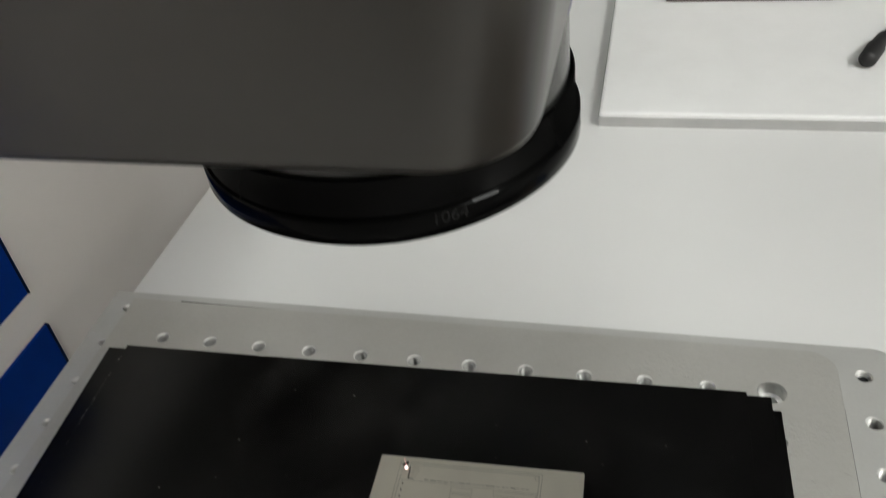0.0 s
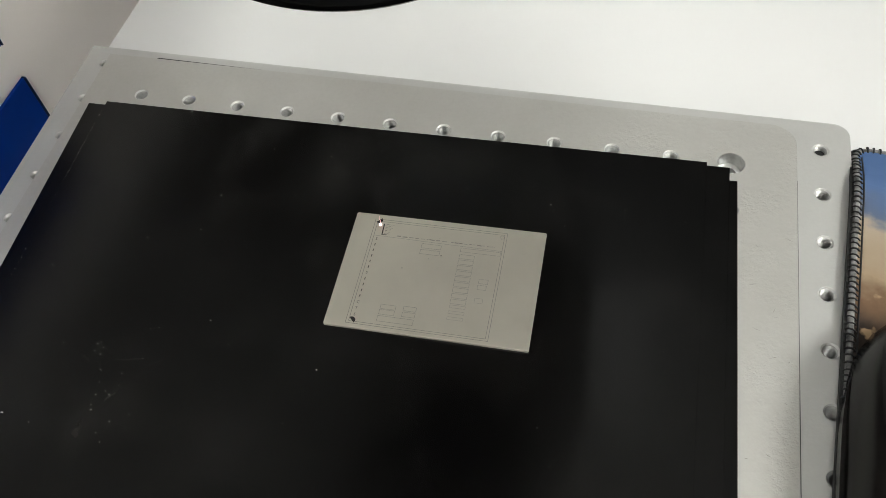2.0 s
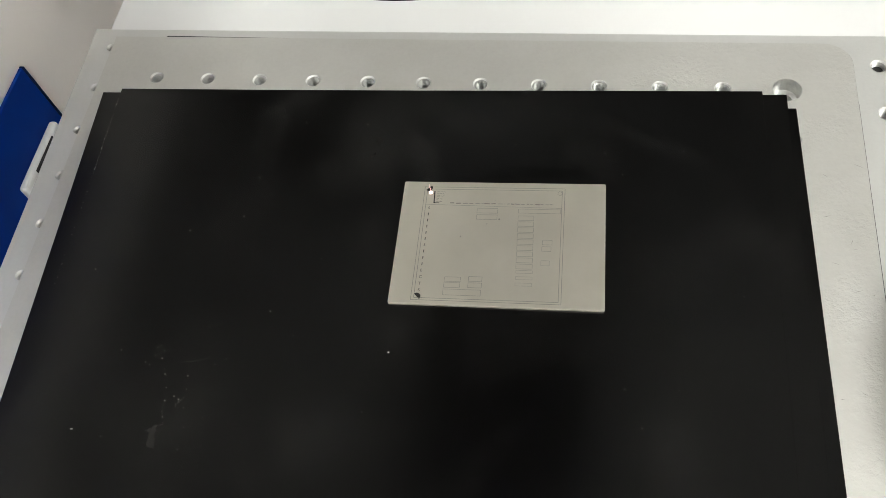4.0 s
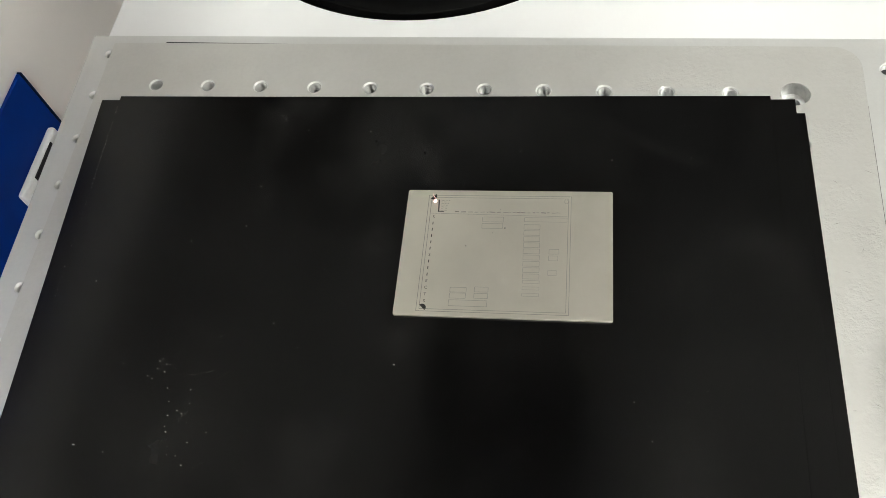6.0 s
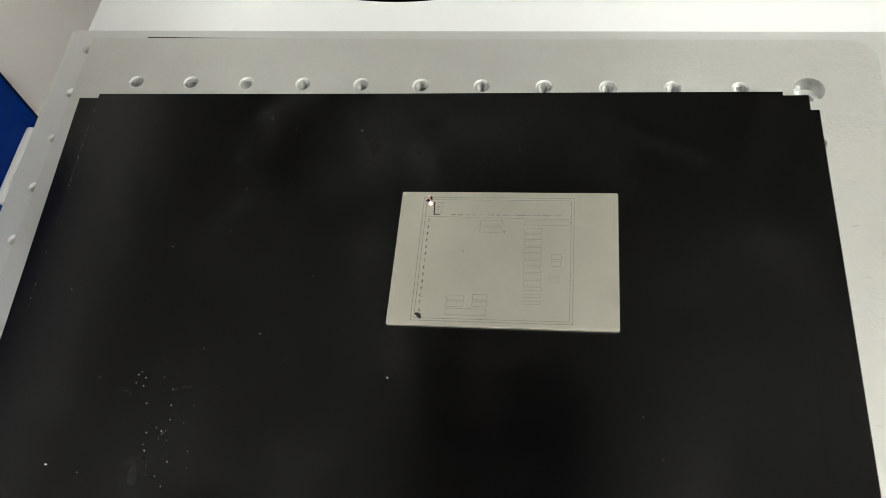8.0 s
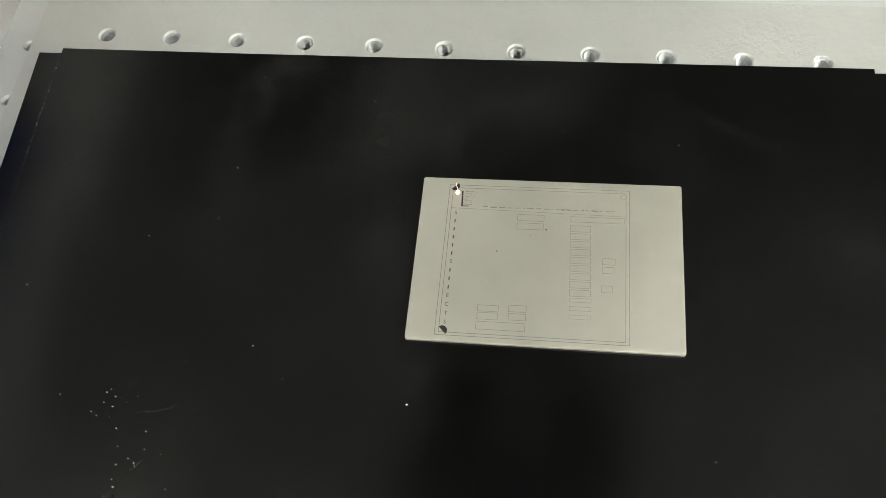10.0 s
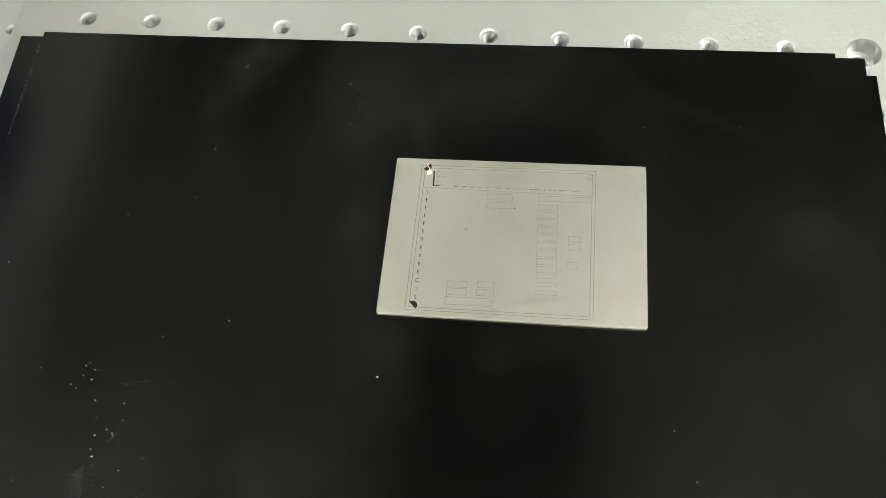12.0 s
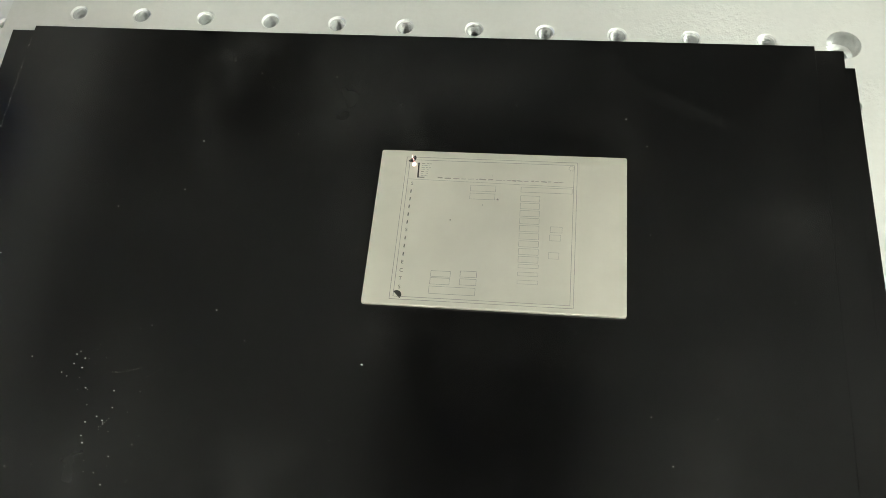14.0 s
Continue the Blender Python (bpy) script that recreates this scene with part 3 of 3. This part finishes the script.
part("emblem", bm, MARK_DARK, card, "black upright emblem bar")
bm = bmesh.new()
for i in range(7):
    bars(bm, -25.9, -22.6 - 0.15 * i, 22.3 - 0.75 * i, 0.00017, 20 + i, 0.4, 1.2)
part("emblem_text", bm, MARK_FAINT, card)
bm = bmesh.new()
bars(bm, -20.3, 19.7, 17.2, 0.00035, 5)
part("heading_line", bm, MARK_FAINT, card, "small engraved heading line")
cells = [(-9.4, 15.0, -1.4, 12.9), (-9.4, 12.1, -1.5, 10.0), (6.6, 15.0, 22.6, 13.2), (16.3, 1.4, 19.9, -0.6), (16.2, -1.4, 19.6, -3.4),
         (-19.2, -15.4, -13.2, -17.3), (-19.2, -17.7, -13.3, -19.8), (-10.2, -15.0, -5.2, -17.0), (-10.2, -17.6, -5.2, -19.6), (-19.3, -20.5, -5.3, -22.9)]
cells += [(6.6 + 0.05 * i, 11.9 - 2.63 * i, 12.6 + 0.05 * i, 9.9 - 2.63 * i) for i in range(9)]
for c in cells:
    bm = bmesh.new()
    frame_lines(bm, *c)
    part("table_cell", bm, MARK_FAINT, card)
for c in [(16.1, -7.4, 19.2, -9.5)] + [(7.1, 11.9 - 2.63 * i, 13.2, 10.7 - 2.63 * i) for i in (9, 10, 11)]:
    bm = bmesh.new()
    frame_lines(bm, *c)
    part("table_cell", bm, MARK_GHOST, card, "very faint engraved cell")
bm = bmesh.new()
disc(bm, -14.9, 2.2, 0.22)
disc(bm, -0.6, 10.2, 0.3)
disc(bm, -5.2, 8.0, 0.15)
disc(bm, -2.8, 18.6, 0.12)
part("pits", bm, MARK_DARK, card)


def letter(ch, x, y, size=0.0017):
    c = bpy.data.curves.new("letter", "FONT")
    c.body, c.size, c.align_x, c.align_y = ch, size, "CENTER", "CENTER"
    o = new("tmp_text", c)
    g = bpy.context.evaluated_depsgraph_get()
    data = bpy.data.meshes.new_from_object(o.evaluated_get(g))
    bpy.data.objects.remove(o)
    data.materials.clear()
    data.materials.append(MARK_DARK)
    q = new("letter", data)
    q.parent = card
    q.matrix_basis = pose(x / 1000, y / 1000, CT + 0.00004)


for i, ch in enumerate("S     S   ECTS"):
    y = 14.7 - 36.0 * i / 13
    if ch != " ":
        letter(ch, -28.35, y)
    else:
        bm = bmesh.new()
        line(bm, -28.35, y + 0.6, -28.4, y - 0.6, 0.00034)
        part("letter_bar", bm, MARK_DARK, card)

# ---- spark of the working laser ----
spark = thing("laser_spark", "small white-pink glowing spark on the metal card", "spark", pose(0.1369, -0.0586, SHEET_TOP + CT))
bm = bmesh.new()
bmesh.ops.create_icosphere(bm, subdivisions=2, radius=0.0006)
for v in bm.verts:
    v.co.z = max(v.co.z * 0.9, 0.00002)
    v.co += 0.0002 * Vector(noise.noise_vector(v.co * 2500))
    v.co.z = max(v.co.z, 0.00002)
part("core", bm, SPARK_GLOW, spark, "white-hot core")
part("plume", tube([(0, 0, 0.0005), (0.0002, 0.0003, 0.0022), (-0.0002, 0.0004, 0.0036), (0.0001, 0.0006, 0.0048)], 0.00008, 6), PLUME_GLOW, spark, "thin glowing thread")

# ---- mouse pad ----
pad = thing("mouse_pad", "mouse pad with a printed desert picture and stitched black edge", "mouse pad", pose(0.3250, 0.0215, TOP_Z, 0, 0, -4.6))
PADW, PADD = 0.24, 0.30


def drape(x, y):
    """How far the pad is lifted where it lies over the edge of the work plate."""
    t = min(max((0.025 - y) / 0.06, 0.0), 1.0)
    u = min(max(1 - (x - 0.012) / 0.11, 0.0), 1.0)
    return 0.0128 * t * t * (3 - 2 * t) * u * u * (3 - 2 * u)


def cloth(outline, z0, z1):
    """A soft flat layer of that outline, following the drape."""
    from mathutils.geometry import delaunay_2d_cdt
    rim = []
    for a, b in zip(outline, outline[1:] + outline[:1]):
        a, b = Vector(a), Vector(b)
        k = max(1, int((b - a).length / 0.006))
        rim += [a.lerp(b, i / k) for i in range(k)]
    n = len(rim)
    xs, ys = [p.x for p in rim], [p.y for p in rim]
    pts = rim + [Vector((x, y)) for x in np.arange(min(xs) + 0.009, max(xs) - 0.006, 0.009) for y in np.arange(min(ys) + 0.009, max(ys) - 0.006, 0.009)]
    vs, _, fs, _, _, _ = delaunay_2d_cdt(pts, [(i, (i + 1) % n) for i in range(n)], [], 1, 1e-7)
    bm = bmesh.new()
    top = [bm.verts.new((v.x, v.y, z1 + drape(v.x, v.y))) for v in vs]
    low = [bm.verts.new((v.x, v.y, z0 + drape(v.x, v.y))) for v in vs]
    for f in fs:
        a = [vs[i] for i in f]
        f = list(f) if (a[1] - a[0]).cross(a[2] - a[0]) > 0 else list(f)[::-1]
        bm.faces.new([top[i] for i in f])
        bm.faces.new([low[i] for i in reversed(f)])
    for i in range(n):
        j = (i + 1) % n
        bm.faces.new((low[i], low[j], top[j], top[i]))
    return bm


part("rubber_base", cloth(rounded(-0.0012, PADW + 0.0012, -PADD - 0.0012, 0.0012, 0.008), 0, 0.0018), RUBBER_AND_SHADE, pad, "black rubber base")
part("printed_cloth", cloth(rounded(0.0022, PADW - 0.0022, -PADD + 0.0022, -0.0022, 0.006), 0.0018, 0.0028), PAD_PRINT, pad, "printed picture of blue sky, sand and dark rocks")
outline = rounded(0.0012, PADW - 0.0012, -PADD + 0.0012, -0.0012, 0.007, 10)
pts = [Vector(q) for q in outline] + [Vector(outline[0])]
along = []
for a, b in zip(pts, pts[1:]):
    k = max(1, int((b - a).length / 0.005))
    along += [a.lerp(b, i / k) for i in range(k)]
along += along[:2]
bm = tube([(q.x, q.y, 0.0022 + drape(q.x, q.y)) for q in along], 0.0013, 8)
part("edge_binding", bm, BINDING, pad, "grey overlocked edge binding", smooth=True)
bm = bmesh.new()
rnd = random.Random(4)
step, carry = 0.0027, 0.0
for a, b in zip(pts, pts[1:]):
    seg = (b - a).length
    d = (b - a).normalized()
    nrm = Vector((-d.y, d.x))
    q0 = carry
    while q0 < seg:
        c = a + d * q0
        if c.x < 0.06 or c.y > -0.01:
            lean = d * rnd.uniform(-0.0002, 0.0006)
            arc = []
            for k in range(5):
                u = -1 + k / 2
                q = c + nrm * (0.0018 * u) + lean * u
                arc.append((q.x, q.y, 0.0023 + drape(c.x, c.y) + 0.00155 * math.sqrt(max(0.0, 1 - (u * 0.98) ** 2)) + rnd.uniform(0, 0.0001)))
            tube(arc, rnd.uniform(0.00030, 0.00046), 5, bm)
        q0 += step * rnd.uniform(0.85, 1.15)
    carry = q0 - seg
inner = [q + Vector((0.0024 * (1 if q.x < PADW / 2 else -1), 0)) if -PADD + 0.01 < q.y < -0.008 else q for q in along]
tube([(q.x, q.y, 0.0029 + drape(q.x, q.y)) for q in inner if q.x < 0.01 and q.y < -0.008], 0.00035, 5, bm)
tagged(part("stitches", bm, THREAD_GREY, pad, "black thread stitches", smooth=True), kind="stuff")

# ---- mouse ----
def mouse_shell(x0, x1, y0, y1, lift, grow=0.0):
    """A patch of the mouse's curved shell between those fractions of its width and length."""
    bm = bmesh.new()
    grid = []
    for j in range(17):
        v = y0 + (y1 - y0) * j / 16
        row_v = []
        wide = 0.031 * (1 - abs(2 * v - 1) ** 3.2 * 0.6) ** 0.5 - 0.003 * math.sin(math.pi * v)
        high = 0.036 * math.sin(math.pi * (0.10 + 0.80 * v)) ** 0.6
        for i in range(17):
            u = x0 + (x1 - x0) * i / 16
            w = 2 * u - 1
            row_v.append(bm.verts.new((w * (wide + grow), 0.112 * (0.5 - v), lift + grow + high * (1 - abs(w) ** 3.0) ** 0.55)))
        grid.append(row_v)
    for a, b in zip(grid, grid[1:]):
        for i in range(16):
            bm.faces.new((a[i + 1], a[i], b[i], b[i + 1]))
    return bm


mouse = thing("computer_mouse", "black plastic computer mouse on the mouse pad", "computer mouse", pose(0.3405, -0.1350, TOP_Z + 0.0135, 0, 0, -4))
part("shell", mouse_shell(0.0, 1.0, 0.0, 1.0, 0.003), MOUSE_BLACK, mouse, smooth=True)
part("base", slab([(0.029 * math.copysign(abs(math.cos(a)) ** 0.6, math.cos(a)), 0.0545 * math.copysign(abs(math.sin(a)) ** 0.6, math.sin(a))) for a in [2 * math.pi * i / 48 for i in range(48)]], 0.0, 0.006), MOUSE_BLACK, mouse)
part("left_button", mouse_shell(0.10, 0.47, 0.02, 0.42, 0.003, 0.0006), MOUSE_BLACK, mouse, smooth=True)
part("right_button", mouse_shell(0.53, 0.90, 0.02, 0.42, 0.003, 0.0006), MOUSE_BLACK, mouse, smooth=True)
part("wheel", lathe([(0.0, -0.003), (0.0085, -0.003), (0.0095, -0.002), (0.0095, 0.002), (0.0085, 0.003), (0.0, 0.003)], 24), RUBBER_AND_SHADE, mouse, "ribbed rubber wheel", at=pose(0, 0.030, 0.0285, 0, 90, 0))

# ---- white slab and cable on the bench ----
tray = thing("white_board", "white flat board with rounded edges lying on the bench", "board", pose(0.1885, 0.2220, TOP_Z, 0, 0, 0.2))
part("board", box(0.0006, 0.4194, 0.0006, 0.2094, 0, 0.0095, 0.0022, 3), PLASTIC_WHITE, tray)
# grey rim added so the white board's sides look shaded
part("shaded_edge", slab(rounded(0, 0.42, 0, 0.21, 0.002, 3), 0, 0.0066), EDGE_SHADE, tray, "grey rim painted for the board's shaded sides")
box_back = thing("grey_case", "grey-brown case standing on the far edge of the white board", "case", pose(0.226, 0.388, TOP_Z + 0.0095))
part("body", box(0, 0.12, 0, 0.055, 0, 0.045, 0.002, 2), CASE_GREY, box_back)
plug = thing("cable", "black cable with a moulded plug lying on the white board", "cable", pose(0.3505, 0.2830, TOP_Z + 0.009, 0, 0, -24))
part("plug", lathe([(0.0, 0.0), (0.0044, 0.0004), (0.0056, 0.003), (0.0058, 0.020), (0.0048, 0.024), (0.0042, 0.036), (0.0034, 0.040)], 20), PLASTIC_BLACK, plug, smooth=True, at=pose(0, 0, 0.0058, -90, 0, 0))
part("cord", tube([(0, 0.038, 0.0058), (0.002, 0.06, 0.005), (0.010, 0.10, 0.0035), (0.03, 0.13, 0.0035)], 0.0024, 10), PLASTIC_BLACK, plug, smooth=True)

# ---- dust on the black sheets ----
rnd = random.Random(11)
bm = bmesh.new()
known = [(0.044, -0.131), (0.043, -0.132), (0.046, -0.133), (0.043, -0.135), (0.046, -0.136), (0.040, -0.138), (0.042, -0.139), (0.049, -0.142), (0.058, -0.142), (0.029, -0.134),
         (0.051, -0.147), (0.059, -0.147), (0.055, -0.150), (0.057, -0.151), (0.052, -0.152), (0.052, -0.156), (0.053, -0.158), (0.062, -0.161), (0.059, -0.166), (0.062, -0.169),
         (0.068, -0.157), (0.094, -0.123), (0.032, -0.167), (0.096, -0.049), (0.211, -0.046), (0.234, -0.034), (0.214, -0.134), (0.220, -0.147), (0.168, -0.033), (0.083, -0.114),
         (0.041, -0.081), (0.078, -0.025), (0.105, -0.025), (0.204, -0.036), (0.0638, -0.0541), (0.0064, -0.1009), (0.1307, -0.1269), (0.020, -0.1654), (0.062, -0.073)]
spots = [(p, rnd.uniform(0.00012, 0.00020) * (1.5 if p[1] in (-0.0541, -0.1009, -0.1269, -0.1654) else 1.0)) for p in known]
spots += [((rnd.gauss(0.048, 0.006), rnd.gauss(-0.136, 0.008)), rnd.uniform(0.00003, 0.00008)) for _ in range(16)]
spots += [((rnd.gauss(0.058, 0.010), rnd.gauss(-0.160, 0.008)), rnd.uniform(0.00003, 0.00008)) for _ in range(16)]
spots += [((rnd.uniform(0.0, 0.26), rnd.uniform(-0.19, -0.015)), rnd.uniform(0.00003, 0.00007)) for _ in range(60)]
for sx, sy, sa, sn in ((0.0630, -0.1210, 20, 5), (0.0585, -0.1360, 10, 8), (0.0625, -0.1350, 25, 9), (0.0690, -0.1355, 40, 8), (0.0575, -0.1520, 50, 14), (0.0700, -0.1670, 30, 5)):
    for _ in range(sn):
        d = rnd.gauss(0, 0.0014)
        spots.append(((sx + d * math.cos(radians(sa)) + rnd.gauss(0, 0.0002), sy + d * math.sin(radians(sa)) + rnd.gauss(0, 0.0002)), rnd.uniform(0.00003, 0.00007)))
edge = [(-0.0133, -0.014), (-0.0110, -0.057), (-0.0084, -0.110)]
for _ in range(70):
    k, u = rnd.choice((0, 0, 0, 1)), rnd.random()
    a, b = edge[k], edge[k + 1]
    spots.append(((a[0] + u * (b[0] - a[0]) + rnd.gauss(0, 0.0001), a[1] + u * (b[1] - a[1])), rnd.uniform(0.00005, 0.00012)))
for (x, y), r in spots:
    if abs(x - 0.1668) < 0.043 and abs(y + 0.08) < 0.031:
        continue
    k = bmesh.ops.create_icosphere(bm, subdivisions=1, radius=r, matrix=pose(x, y, SHEET_TOP + r * 0.3, 0, 0, rnd.uniform(0, 180)))["verts"]
    sx = rnd.uniform(0.7, 2.2)
    for v in k:
        v.co.x = x + (v.co.x - x) * sx
        v.co.z = SHEET_TOP + (v.co.z - SHEET_TOP) * 0.5
tagged(part("dust", bm, DUST), "white dust specks on the black sheet", "dust", kind="stuff")
